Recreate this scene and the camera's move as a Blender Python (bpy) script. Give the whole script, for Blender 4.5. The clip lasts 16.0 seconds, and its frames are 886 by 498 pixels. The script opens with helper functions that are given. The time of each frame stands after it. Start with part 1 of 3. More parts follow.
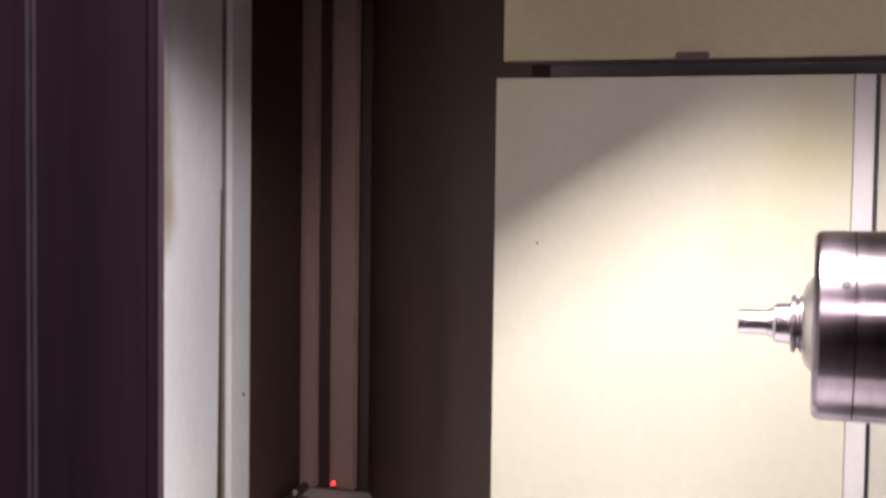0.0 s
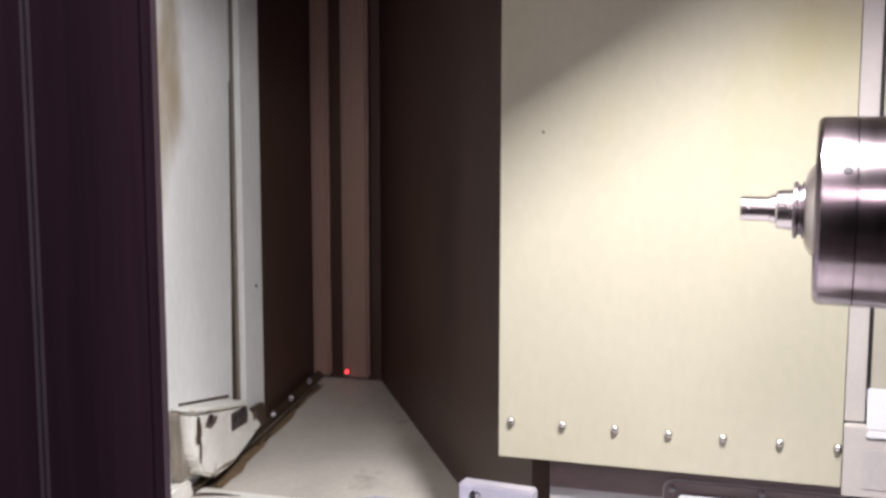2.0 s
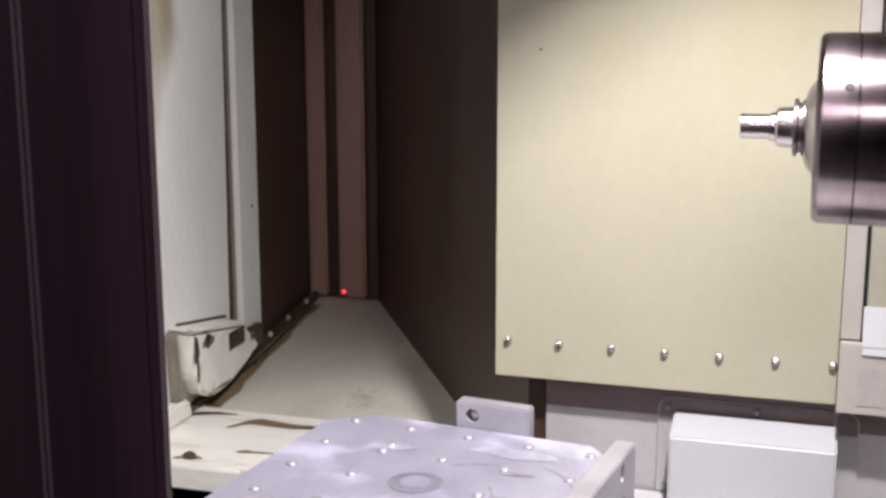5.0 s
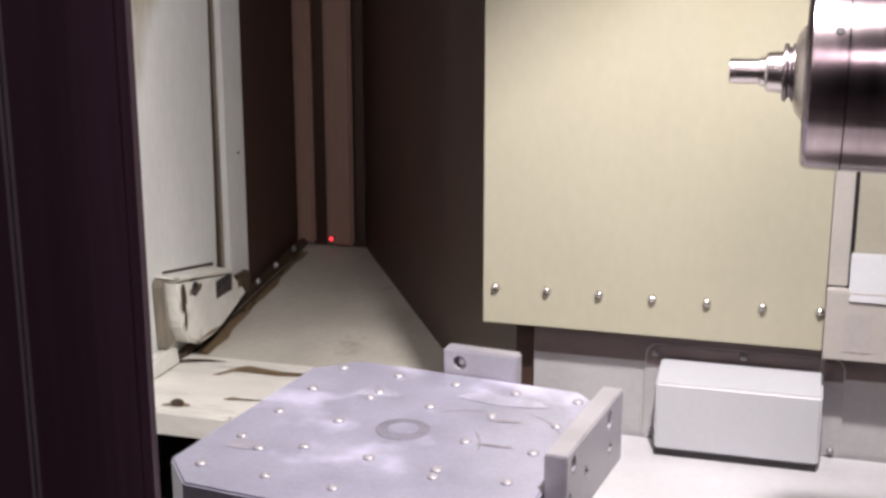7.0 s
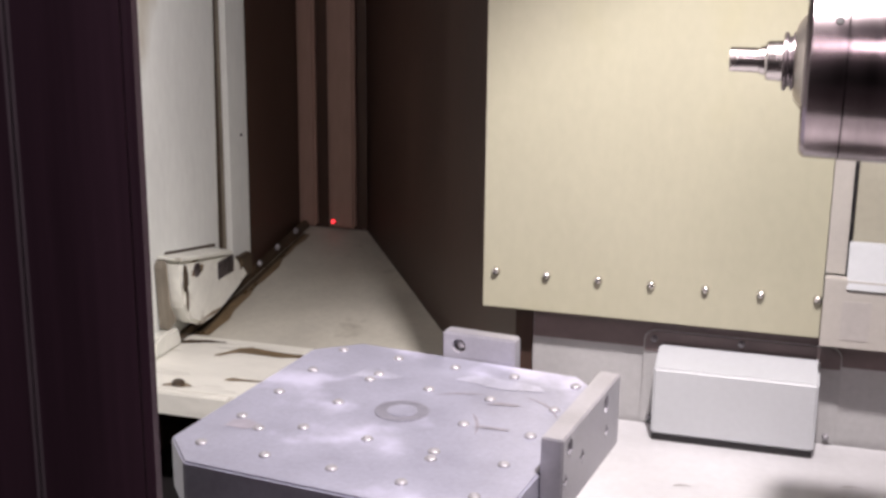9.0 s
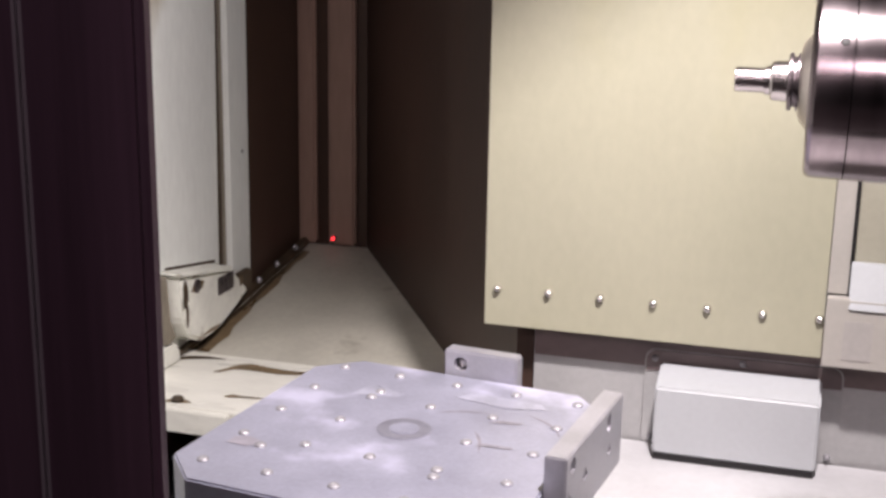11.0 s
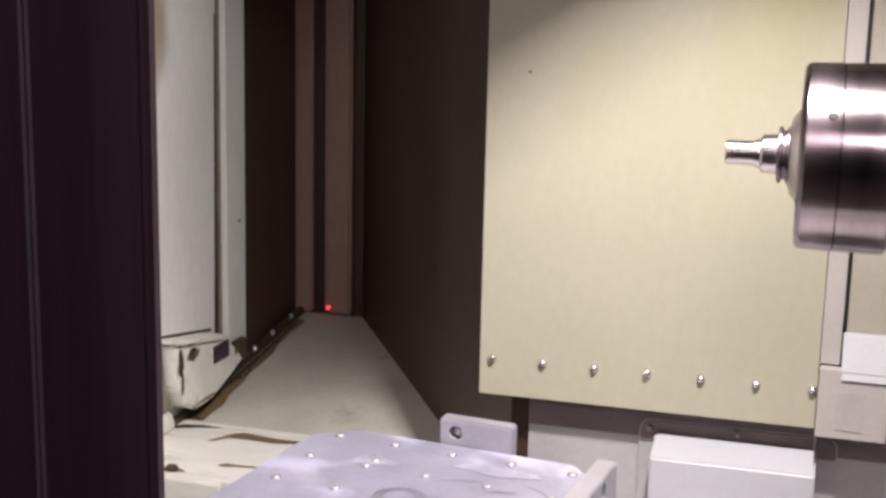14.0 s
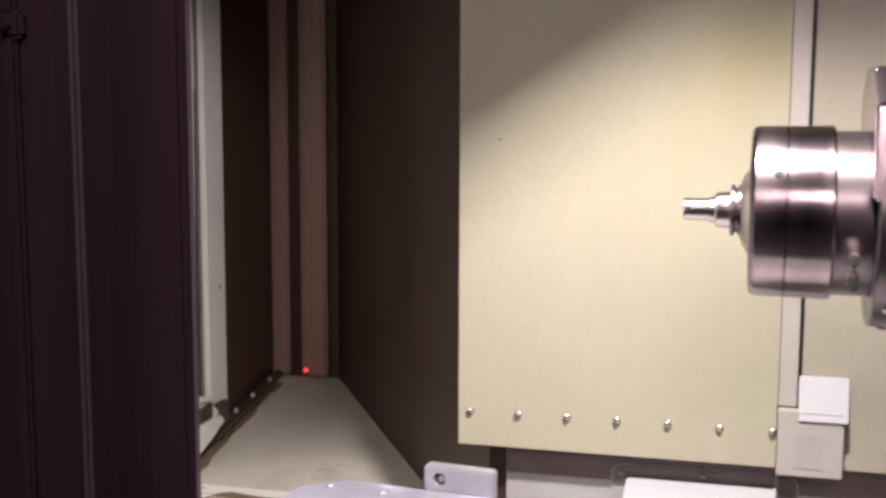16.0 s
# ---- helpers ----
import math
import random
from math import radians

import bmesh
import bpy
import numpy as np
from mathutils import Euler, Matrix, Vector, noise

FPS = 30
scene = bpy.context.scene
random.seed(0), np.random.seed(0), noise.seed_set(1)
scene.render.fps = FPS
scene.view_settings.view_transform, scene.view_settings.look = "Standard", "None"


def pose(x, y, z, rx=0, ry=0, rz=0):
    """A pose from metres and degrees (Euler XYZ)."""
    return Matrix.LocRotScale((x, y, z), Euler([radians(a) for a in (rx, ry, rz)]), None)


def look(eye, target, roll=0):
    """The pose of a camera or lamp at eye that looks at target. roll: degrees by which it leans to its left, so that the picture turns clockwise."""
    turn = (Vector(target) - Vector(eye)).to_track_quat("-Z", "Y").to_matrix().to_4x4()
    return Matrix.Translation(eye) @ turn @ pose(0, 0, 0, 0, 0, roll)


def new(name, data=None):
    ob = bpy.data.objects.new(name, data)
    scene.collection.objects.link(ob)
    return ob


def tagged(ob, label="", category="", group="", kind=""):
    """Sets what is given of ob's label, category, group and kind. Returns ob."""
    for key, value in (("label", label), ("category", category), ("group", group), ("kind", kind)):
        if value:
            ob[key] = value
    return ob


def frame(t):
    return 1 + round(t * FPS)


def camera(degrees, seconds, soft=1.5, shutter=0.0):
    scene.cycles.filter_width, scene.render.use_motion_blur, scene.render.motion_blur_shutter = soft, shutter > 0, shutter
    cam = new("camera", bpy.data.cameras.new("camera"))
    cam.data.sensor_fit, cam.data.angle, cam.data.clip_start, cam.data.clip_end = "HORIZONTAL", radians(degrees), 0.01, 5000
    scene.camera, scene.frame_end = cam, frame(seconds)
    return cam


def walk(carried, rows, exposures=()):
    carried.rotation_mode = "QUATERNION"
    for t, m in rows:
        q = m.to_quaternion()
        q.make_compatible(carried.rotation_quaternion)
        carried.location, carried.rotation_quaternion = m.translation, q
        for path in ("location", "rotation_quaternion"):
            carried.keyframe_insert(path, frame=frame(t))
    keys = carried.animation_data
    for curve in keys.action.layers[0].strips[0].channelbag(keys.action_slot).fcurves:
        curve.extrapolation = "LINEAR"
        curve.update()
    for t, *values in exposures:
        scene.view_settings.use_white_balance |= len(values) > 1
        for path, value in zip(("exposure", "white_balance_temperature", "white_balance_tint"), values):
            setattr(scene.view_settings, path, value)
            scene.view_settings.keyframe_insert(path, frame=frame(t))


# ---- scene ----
# Inside of a horizontal machining centre, seen through its half-open door.
cam = camera(39.0, 16.0, soft=3.0, shutter=0.5)
walk(cam, [
    (0.0, pose(-0.0188, -0.0034, 1.6213, 86.986, -0.720, 16.452)),
    (0.5, pose(-0.0090, -0.0105, 1.6213, 84.609, -0.020, 16.610)),
    (1.0, pose(-0.0055, -0.0106, 1.6218, 83.232, 0.140, 16.785)),
    (1.5, pose(-0.0037, -0.0094, 1.6218, 82.607, 0.132, 16.966)),
    (2.0, pose(-0.0023, -0.0084, 1.6220, 81.970, -0.042, 17.079)),
    (2.5, pose(-0.0045, -0.0062, 1.6207, 81.108, -0.058, 16.962)),
    (3.0, pose(-0.0040, -0.0061, 1.6200, 80.316, 0.008, 16.979)),
    (3.5, pose(-0.0039, -0.0051, 1.6207, 79.711, 0.002, 17.002)),
    (6.0, pose(-0.0074, 0.0046, 1.6183, 77.213, -0.019, 16.665)),
    (6.5, pose(-0.0072, 0.0065, 1.6181, 76.526, -0.042, 16.463)),
    (7.0, pose(-0.0073, 0.0100, 1.6166, 75.892, 0.041, 16.335)),
    (7.5, pose(-0.0081, 0.0099, 1.6168, 75.523, -0.292, 16.313)),
    (8.0, pose(-0.0067, 0.0062, 1.6196, 75.283, -0.521, 16.332)),
    (8.5, pose(0.0000, 0.0000, 1.6200, 75.158, -0.470, 16.530)),
    (11.0, pose(-0.0112, -0.0032, 1.6197, 75.958, -0.945, 16.517)),
    (11.5, pose(-0.0076, -0.0103, 1.6214, 77.011, -0.879, 16.402)),
    (12.0, pose(-0.0092, -0.0117, 1.6220, 77.892, -0.836, 16.231)),
    (12.5, pose(-0.0073, -0.0139, 1.6214, 78.281, -0.979, 16.331)),
    (13.0, pose(-0.0085, -0.0178, 1.6212, 78.749, -0.938, 16.237)),
    (13.5, pose(-0.0097, -0.0167, 1.6221, 78.952, -1.043, 16.252)),
    (14.0, pose(-0.0068, -0.0217, 1.6224, 79.174, -1.234, 16.339)),
    (14.5, pose(-0.0011, -0.0352, 1.6213, 79.469, -1.218, 16.298)),
    (15.0, pose(-0.0033, -0.0591, 1.6235, 80.090, -1.928, 16.349)),
    (15.5, pose(-0.0198, -0.1243, 1.6290, 81.691, -0.600, 15.661)),
    (16.0, pose(0.0022, -0.1624, 1.6316, 82.236, -0.186, 14.411)),
], [(0.0, 0.16, 6250, 18), (1.5, 0.02, 6200, 13), (3.5, -0.20, 6250, 11), (6.0, -0.42, 6450, 12), (11.0, -0.43, 6550, 12), (14.5, -0.42, 6600, 13), (15.5, -0.28, 6750, 14), (16.0, -0.28, 6800, 15)])

# ---- world and light ----
world = bpy.data.worlds.new("workshop_air")
scene.world = world
world.use_nodes = True
world.node_tree.nodes["Background"].inputs["Color"].default_value = (0.60, 0.52, 0.60, 1)
world.node_tree.nodes["Background"].inputs["Strength"].default_value = 0.10
scene.view_settings.exposure = 0.0


def area(name, eye, target, sx, sy, watts, color, spread):
    data = bpy.data.lights.new(name, "AREA")
    data.shape, data.size, data.size_y = "RECTANGLE", sx, sy
    data.energy, data.color, data.spread = watts, color, radians(spread)
    ob = new(name, data)
    ob.matrix_world = look(eye, target)
    return ob


area("work_light", (-0.02, 1.30, 2.455), (-0.50, 1.76, 1.205), 0.10, 0.10, 66, (1.0, 0.925, 0.925), 122)

area("hall_light", (0.50, -1.7, 3.1), (-0.4, 1.8, 1.2), 1.0, 0.6, 40, (1.0, 0.82, 0.88), 180)


# ---- materials ----
def mat(name, color, rough=0.5, metal=0.0, vary=0.15, scale=6.0, fine=90.0, bump=0.15, stretch=(1, 1, 1), stain=None, stain_at=0.62, coat=0.0, spread=0.12):
    m = bpy.data.materials.new(name)
    m.use_nodes = True
    nt = m.node_tree
    bsdf = nt.nodes["Principled BSDF"]
    co = nt.nodes.new("ShaderNodeTexCoord")
    mp = nt.nodes.new("ShaderNodeMapping")
    mp.inputs["Scale"].default_value = stretch
    nt.links.new(co.outputs["Object"], mp.inputs["Vector"])

    def nz(s, detail):
        n = nt.nodes.new("ShaderNodeTexNoise")
        n.inputs["Scale"].default_value, n.inputs["Detail"].default_value = s, detail
        nt.links.new(mp.outputs["Vector"], n.inputs["Vector"])
        return n

    big, small = nz(scale, 5), nz(fine, 3)
    ramp = nt.nodes.new("ShaderNodeMapRange")
    ramp.inputs["From Min"].default_value, ramp.inputs["From Max"].default_value = 0.3, 0.7
    ramp.inputs["To Min"].default_value, ramp.inputs["To Max"].default_value = 1 - vary, 1 + vary * 0.6
    nt.links.new(big.outputs["Fac"], ramp.inputs["Value"])
    ramp2 = nt.nodes.new("ShaderNodeMapRange")
    ramp2.inputs["From Min"].default_value, ramp2.inputs["From Max"].default_value = 0.25, 0.75
    ramp2.inputs["To Min"].default_value, ramp2.inputs["To Max"].default_value = 1 - vary * 0.4, 1 + vary * 0.3
    nt.links.new(small.outputs["Fac"], ramp2.inputs["Value"])
    mul = nt.nodes.new("ShaderNodeMath")
    mul.operation = "MULTIPLY"
    nt.links.new(ramp.outputs["Result"], mul.inputs[0])
    nt.links.new(ramp2.outputs["Result"], mul.inputs[1])
    vm = nt.nodes.new("ShaderNodeVectorMath")
    vm.operation = "SCALE"
    vm.inputs[0].default_value = color
    nt.links.new(mul.outputs["Value"], vm.inputs["Scale"])
    out = vm.outputs["Vector"]
    if stain:
        sn = nz(scale * 0.7, 8)
        st = nt.nodes.new("ShaderNodeMapRange")
        st.interpolation_type = "SMOOTHSTEP"
        st.inputs["From Min"].default_value, st.inputs["From Max"].default_value = stain_at, stain_at + spread
        nt.links.new(sn.outputs["Fac"], st.inputs["Value"])
        mix = nt.nodes.new("ShaderNodeMix")
        mix.data_type = "RGBA"
        nt.links.new(st.outputs["Result"], mix.inputs["Factor"])
        nt.links.new(out, mix.inputs["A"])
        mix.inputs["B"].default_value = (*stain, 1)
        out = mix.outputs["Result"]
    nt.links.new(out, bsdf.inputs["Base Color"])
    rr = nt.nodes.new("ShaderNodeMapRange")
    rr.inputs["To Min"].default_value, rr.inputs["To Max"].default_value = max(0.03, rough - 0.12), min(1, rough + 0.12)
    nt.links.new(big.outputs["Fac"], rr.inputs["Value"])
    nt.links.new(rr.outputs["Result"], bsdf.inputs["Roughness"])
    bsdf.inputs["Metallic"].default_value = metal
    bsdf.inputs["Coat Weight"].default_value = coat
    if bump:
        bp = nt.nodes.new("ShaderNodeBump")
        bp.inputs["Strength"].default_value, bp.inputs["Distance"].default_value = bump, 0.002
        nt.links.new(small.outputs["Fac"], bp.inputs["Height"])
        nt.links.new(bp.outputs["Normal"], bsdf.inputs["Normal"])
    return m


PANEL = mat("cream_painted_steel", (0.445, 0.43, 0.322), 0.36, 0, 0.10, 2.0, 60, 0.015, (1, 1, 0.6), (0.39, 0.36, 0.16), 0.48, 0.0, 0.22)
OCHRE = mat("dull_ochre_paint", (0.36, 0.32, 0.18), 0.5, 0, 0.14, 3, 90, 0.08)
POST = mat("grey_painted_steel", (0.46, 0.435, 0.40), 0.45, 0, 0.10, 4, 90, 0.08)
BEIGE = mat("beige_painted_steel", (0.42, 0.40, 0.32), 0.45, 0, 0.12, 3, 90, 0.08)
LOWWALL = mat("light_grey_painted_steel", (0.40, 0.395, 0.395), 0.5, 0, 0.14, 5, 80, 0.1)
BOXGREY = mat("pale_grey_enamel", (0.49, 0.505, 0.525), 0.4, 0, 0.08, 4, 100, 0.05)
WHITEWALL = mat("stained_white_sheet_metal", (0.84, 0.86, 0.82), 0.38, 0, 0.12, 3, 60, 0.1, (1, 1, 0.35), (0.40, 0.34, 0.23), 0.62)
BOSS = mat("oily_white_casting", (0.78, 0.78, 0.71), 0.4, 0, 0.15, 9, 60, 0.15, (1, 1, 1), (0.20, 0.15, 0.085), 0.60, 0.0, 0.07)
SHELF = mat("oily_white_ledge", (0.86, 0.85, 0.78), 0.3, 0, 0.12, 6, 60, 0.1, (0.5, 2.2, 1), (0.22, 0.18, 0.10), 0.62)
SLOPE = mat("grey_green_chute_steel", (0.60, 0.58, 0.50), 0.42, 0.0, 0.16, 5, 70, 0.1, (1, 1, 1), (0.13, 0.11, 0.07), 0.62)
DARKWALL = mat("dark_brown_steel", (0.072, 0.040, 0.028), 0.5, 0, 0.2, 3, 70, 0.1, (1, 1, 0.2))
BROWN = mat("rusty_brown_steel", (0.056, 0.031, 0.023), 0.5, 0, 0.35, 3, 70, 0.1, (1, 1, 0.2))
RIB = mat("brown_steel_rib", (0.39, 0.255, 0.205), 0.40, 0, 0.2, 3, 70, 0.1, (1, 1, 0.2))
DOOR = mat("black_door_steel", (0.048, 0.024, 0.038), 0.45, 0, 0.35, 5, 50, 0.1, (3, 3, 0.12))
SEAM = mat("grey_rubber", (0.105, 0.085, 0.10), 0.75, 0, 0.35, 8, 80, 0.1, (1, 1, 0.2))
PALLET = mat("ground_steel_plate", (0.35, 0.35, 0.43), 0.34, 0.3, 0.20, 7, 140, 0.10, (1, 1, 1), (0.60, 0.59, 0.74), 0.53, 0.0, 0.13)
BRIGHT = mat("rubbed_bright_steel", (0.44, 0.44, 0.53), 0.32, 0.3, 0.30, 18, 140, 0.08, (1, 1, 1), (0.36, 0.36, 0.44), 0.48, 0.0, 0.2)
STAIN = mat("oil_stained_steel", (0.36, 0.335, 0.385), 0.35, 0.3, 0.2, 18, 140, 0.08, (1, 1, 1), (0.36, 0.36, 0.44), 0.46)
BUSH = mat("worn_bush_steel", (0.285, 0.28, 0.33), 0.34, 0.4, 0.25, 20, 140, 0.08)
SCRATCH = mat("dark_scuffed_steel", (0.28, 0.26, 0.285), 0.5, 0.3, 0.3, 40, 140, 0.08)
SMEAR = mat("brown_oil_film", (0.21, 0.15, 0.085), 0.3, 0, 0.45, 22, 60, 0.1)
DIRT = mat("oily_brown_grime", (0.075, 0.052, 0.032), 0.45, 0, 0.4, 14, 60, 0.3)
GRIMEGREY = mat("grey_brown_dirty_steel", (0.24, 0.21, 0.165), 0.5, 0, 0.35, 9, 70, 0.15, (1, 1, 0.3))
BLOCK = mat("machined_steel", (0.46, 0.45, 0.49), 0.34, 0.5, 0.14, 12, 160, 0.08)
CHROME = mat("polished_steel", (0.35, 0.295, 0.31), 0.20, 1.0, 0.25, 9, 90, 0.03, (1.6, 0.3, 0.3))
CONE = mat("satin_cone_steel", (0.60, 0.54, 0.50), 0.3, 0.9, 0.15, 20, 120, 0.05)
TOOL = mat("bright_tool_steel", (0.62, 0.57, 0.56), 0.24, 1.0, 0.1, 20, 120, 0.04)
DARKSTEEL = mat("dark_tool_steel", (0.20, 0.17, 0.18), 0.3, 0.9, 0.2, 10, 90, 0.06)
PLUG = mat("dull_plug_steel", (0.34, 0.33, 0.35), 0.45, 0.35, 0.12, 40, 200, 0.03)
SCREW = mat("bright_screw_steel", (0.60, 0.57, 0.55), 0.25, 0.9, 0.1, 40, 200, 0.03)
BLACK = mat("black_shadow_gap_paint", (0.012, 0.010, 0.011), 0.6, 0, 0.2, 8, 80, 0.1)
PATCHGREY = mat("patch_grey_paint", (0.44, 0.415, 0.395), 0.5, 0, 0.14, 9, 80, 0.1)
# brown of the painted shadow that the cover panel casts on the wall
COVERSHADE = mat("painted_cover_shade", (0.15, 0.11, 0.11), 0.55, 0, 0.2, 6, 80, 0.1)
SCUFF = mat("grey_scuffed_paint", (0.34, 0.32, 0.32), 0.5, 0, 0.3, 30, 90, 0.1)
# the same painted cover shadow where it crosses the box flange
FLANGESHADE = mat("painted_flange_shade", (0.17, 0.13, 0.13), 0.6, 0, 0.2, 9, 80, 0.1)
FLOOR = mat("worn_white_floor_plate", (0.57, 0.565, 0.58), 0.4, 0, 0.12, 6, 80, 0.1, (1, 1, 1), (0.36, 0.33, 0.29), 0.66)
CONCRETE = mat("grey_workshop_concrete", (0.16, 0.14, 0.14), 0.7, 0, 0.2, 2, 40, 0.2)
HALL = mat("dark_hall_paint", (0.10, 0.085, 0.085), 0.8, 0, 0.1, 1, 30, 0.1)


# ---- mesh helpers ----
def bevel(bm, w, seg=2):
    if w:
        bmesh.ops.bevel(bm, geom=list(bm.edges), offset=w, segments=seg, affect="EDGES", clamp_overlap=True)
    return bm


def slab(x0, x1, y0, y1, z0, z1, w=0.0, seg=2):
    bm = bmesh.new()
    bmesh.ops.create_cube(bm, size=1, matrix=Matrix.LocRotScale(((x0 + x1) / 2, (y0 + y1) / 2, (z0 + z1) / 2), None, (x1 - x0, y1 - y0, z1 - z0)))
    return bevel(bm, w, seg)


def prism(points, axis, a, b, w=0.0, seg=2):
    """A polygon in the two other axes, drawn out from a to b along the axis."""
    def at(u, v, d):
        return {"x": (d, u, v), "y": (u, d, v), "z": (u, v, d)}[axis]
    bm = bmesh.new()
    lo = [bm.verts.new(at(u, v, a)) for u, v in points]
    hi = [bm.verts.new(at(u, v, b)) for u, v in points]
    n = len(points)
    bm.faces.new(lo)
    bm.faces.new(hi)
    for i in range(n):
        bm.faces.new((lo[i], lo[(i + 1) % n], hi[(i + 1) % n], hi[i]))
    bmesh.ops.recalc_face_normals(bm, faces=bm.faces)
    return bevel(bm, w, seg)


def lathe(profile, m, seg=48):
    """Rings of (distance along local z, radius), closed at both ends."""
    bm = bmesh.new()
    rings = []
    for d, r in profile:
        rings.append([bm.verts.new((r * math.cos(2 * math.pi * i / seg), r * math.sin(2 * math.pi * i / seg), d)) for i in range(seg)])
    for p, q in zip(rings, rings[1:]):
        for i in range(seg):
            f = bm.faces.new((p[i], p[(i + 1) % seg], q[(i + 1) % seg], q[i]))
            f.smooth = True
    bm.faces.new(rings[0])
    bm.faces.new(rings[-1])
    bmesh.ops.recalc_face_normals(bm, faces=bm.faces)
    sharp = math.radians(25)
    for e in bm.edges:
        if len(e.link_faces) == 2 and e.calc_face_angle(0) > sharp:
            e.smooth = False
    bm.transform(m)
    return bm


def joined(*bms):
    out = bmesh.new()
    for b in bms:
        me = bpy.data.meshes.new("tmp")
        b.to_mesh(me)
        b.free()
        out.from_mesh(me)
        bpy.data.meshes.remove(me)
    return out


def mesh_of(name, bm, material):
    me = bpy.data.meshes.new(name)
    bm.to_mesh(me)
    bm.free()
    me.materials.append(material)
    return me


def cut(bm, cutters):
    """bm less the cutters, by an exact boolean."""
    for c in cutters:
        a, b = new("cut_a", mesh_of("cut_a", bm, BLACK)), new("cut_b", mesh_of("cut_b", c, BLACK))
        mod = a.modifiers.new("cut", "BOOLEAN")
        mod.object, mod.operation, mod.solver = b, "DIFFERENCE", "EXACT"
        me = bpy.data.meshes.new_from_object(a.evaluated_get(bpy.context.evaluated_depsgraph_get()))
        bm = bmesh.new()
        bm.from_mesh(me)
        bpy.data.meshes.remove(me)
        for o in (a, b):
            d = o.data
            bpy.data.objects.remove(o)
            bpy.data.meshes.remove(d)
    return bm


def part(name, bm, material, parent, label=""):
    ob = new(name, mesh_of(name, bm, material))
    ob.parent = parent
    if label:
        tagged(ob, label)
    return ob


def thing(name, bm, material, label, category, kind="", group=""):
    return tagged(new(name, mesh_of(name, bm, material)), label, category, group, kind)


def base(name, at, label, category, kind="", group=""):
    ob = new(name)
    ob.location = at
    ob.empty_display_size = 0.05
    return tagged(ob, label, category, group, kind)


def put(name, bm, material, parent, label=""):
    """A part given in world places under an Empty that has been moved."""
    bm.transform(Matrix.Translation(-parent.location))
    return part(name, bm, material, parent, label)


def shared(name, me, parent, m, label=""):
    ob = new(name, me)
    ob.parent = parent
    ob.matrix_local = m
    if label:
        tagged(ob, label)
    return ob


X_AXIS = pose(0, 0, 0, 0, 90, 0)      # local z to world +x
Y_FRONT = pose(0, 0, 0, 90, 0, 0)     # local z to world -y


def dome_screw(name, r, h, material):
    return mesh_of(name, lathe([(0, r), (h * 0.45, r), (h * 0.8, r * 0.78), (h, r * 0.4), (h * 0.9, r * 0.3)], Matrix.Identity(4), 16), material)


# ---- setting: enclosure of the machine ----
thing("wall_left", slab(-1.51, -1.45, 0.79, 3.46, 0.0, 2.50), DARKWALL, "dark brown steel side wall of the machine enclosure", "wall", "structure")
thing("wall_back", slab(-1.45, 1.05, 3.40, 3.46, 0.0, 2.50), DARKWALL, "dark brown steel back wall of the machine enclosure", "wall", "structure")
thing("wall_right", slab(1.05, 1.12, 0.79, 3.46, 0.0, 2.50), BEIGE, "beige painted side wall of the machine enclosure", "wall", "structure")
thing("ceiling", slab(-1.51, 1.12, 0.70, 3.46, 2.50, 2.56), HALL, "dark painted steel roof of the enclosure", "ceiling", "structure")
# near-black colour carries the deep shade of the void below the pallet
thing("floor", slab(-1.45, 1.05, 0.79, 3.40, 0.30, 0.36), BLACK, "pit floor under the machine table, coloured black for its shade", "floor", "structure")
thing("ground", slab(-6, 6, -5, 6, -0.1, 0.0), CONCRETE, "grey workshop concrete floor", "floor", "structure")
thing("wall_front", slab(0.60, 6.0, 0.70, 0.79, 0.0, 2.50), HALL, "dark painted front sheet beside the door opening", "wall", "structure")
thing("sill", slab(-1.51, 0.60, 0.71, 0.79, 0.0, 0.55), HALL, "dark painted sill below the door opening", "wall", "structure")
thing("hall_wall", slab(-6, 6, -5.1, -5.0, 0.0, 5.0), HALL, "dark wall of the workshop hall", "wall", "structure")
plate = thing("floor_plate", prism([(-0.47, 2.24), (-0.22, 1.05), (1.05, 1.05), (1.05, 2.24)], "z", 0.655, 0.693), FLOOR, "worn white steel plate on the bed before the wall", "floor", "structure")
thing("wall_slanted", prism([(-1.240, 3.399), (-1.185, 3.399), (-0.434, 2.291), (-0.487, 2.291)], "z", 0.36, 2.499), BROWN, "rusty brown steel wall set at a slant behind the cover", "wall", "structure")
thing("wall_lower", slab(-0.482, 1.05, 2.25, 2.29, 0.36, 2.49), LOWWALL, "light grey painted wall below the cover panel", "wall", "structure")
thing("wall_gap", slab(-0.520, -0.484, 2.262, 2.2895, 0.36, 2.49), BROWN, "dark brown strip of wall below the cover panel", "wall", "structure")
# strip put on the wall in place of the shadow below the cover
thing("trim", slab(-0.480, 1.04, 2.2430, 2.2495, 0.843, 0.960, 0.001), COVERSHADE, "wall strip coloured dark brown for the shade under the cover", "trim", "structure")

# ribs on the back wall
for x0, x1 in ((-1.448, -1.384), (-1.354, -1.262)):
    rib = base("wall_rib", (x0, 3.39, 0.72), "brown upright steel rib on the dark back wall", "rib", "", "ribs on the back wall")
    put("web", slab(x0 + 0.008, x1 - 0.008, 3.372, 3.399, 0.723, 2.49, 0.008, 3), RIB, rib)
    put("edge_bead", slab(x0, x0 + 0.007, 3.380, 3.399, 0.723, 2.49, 0.002), RIB, rib)

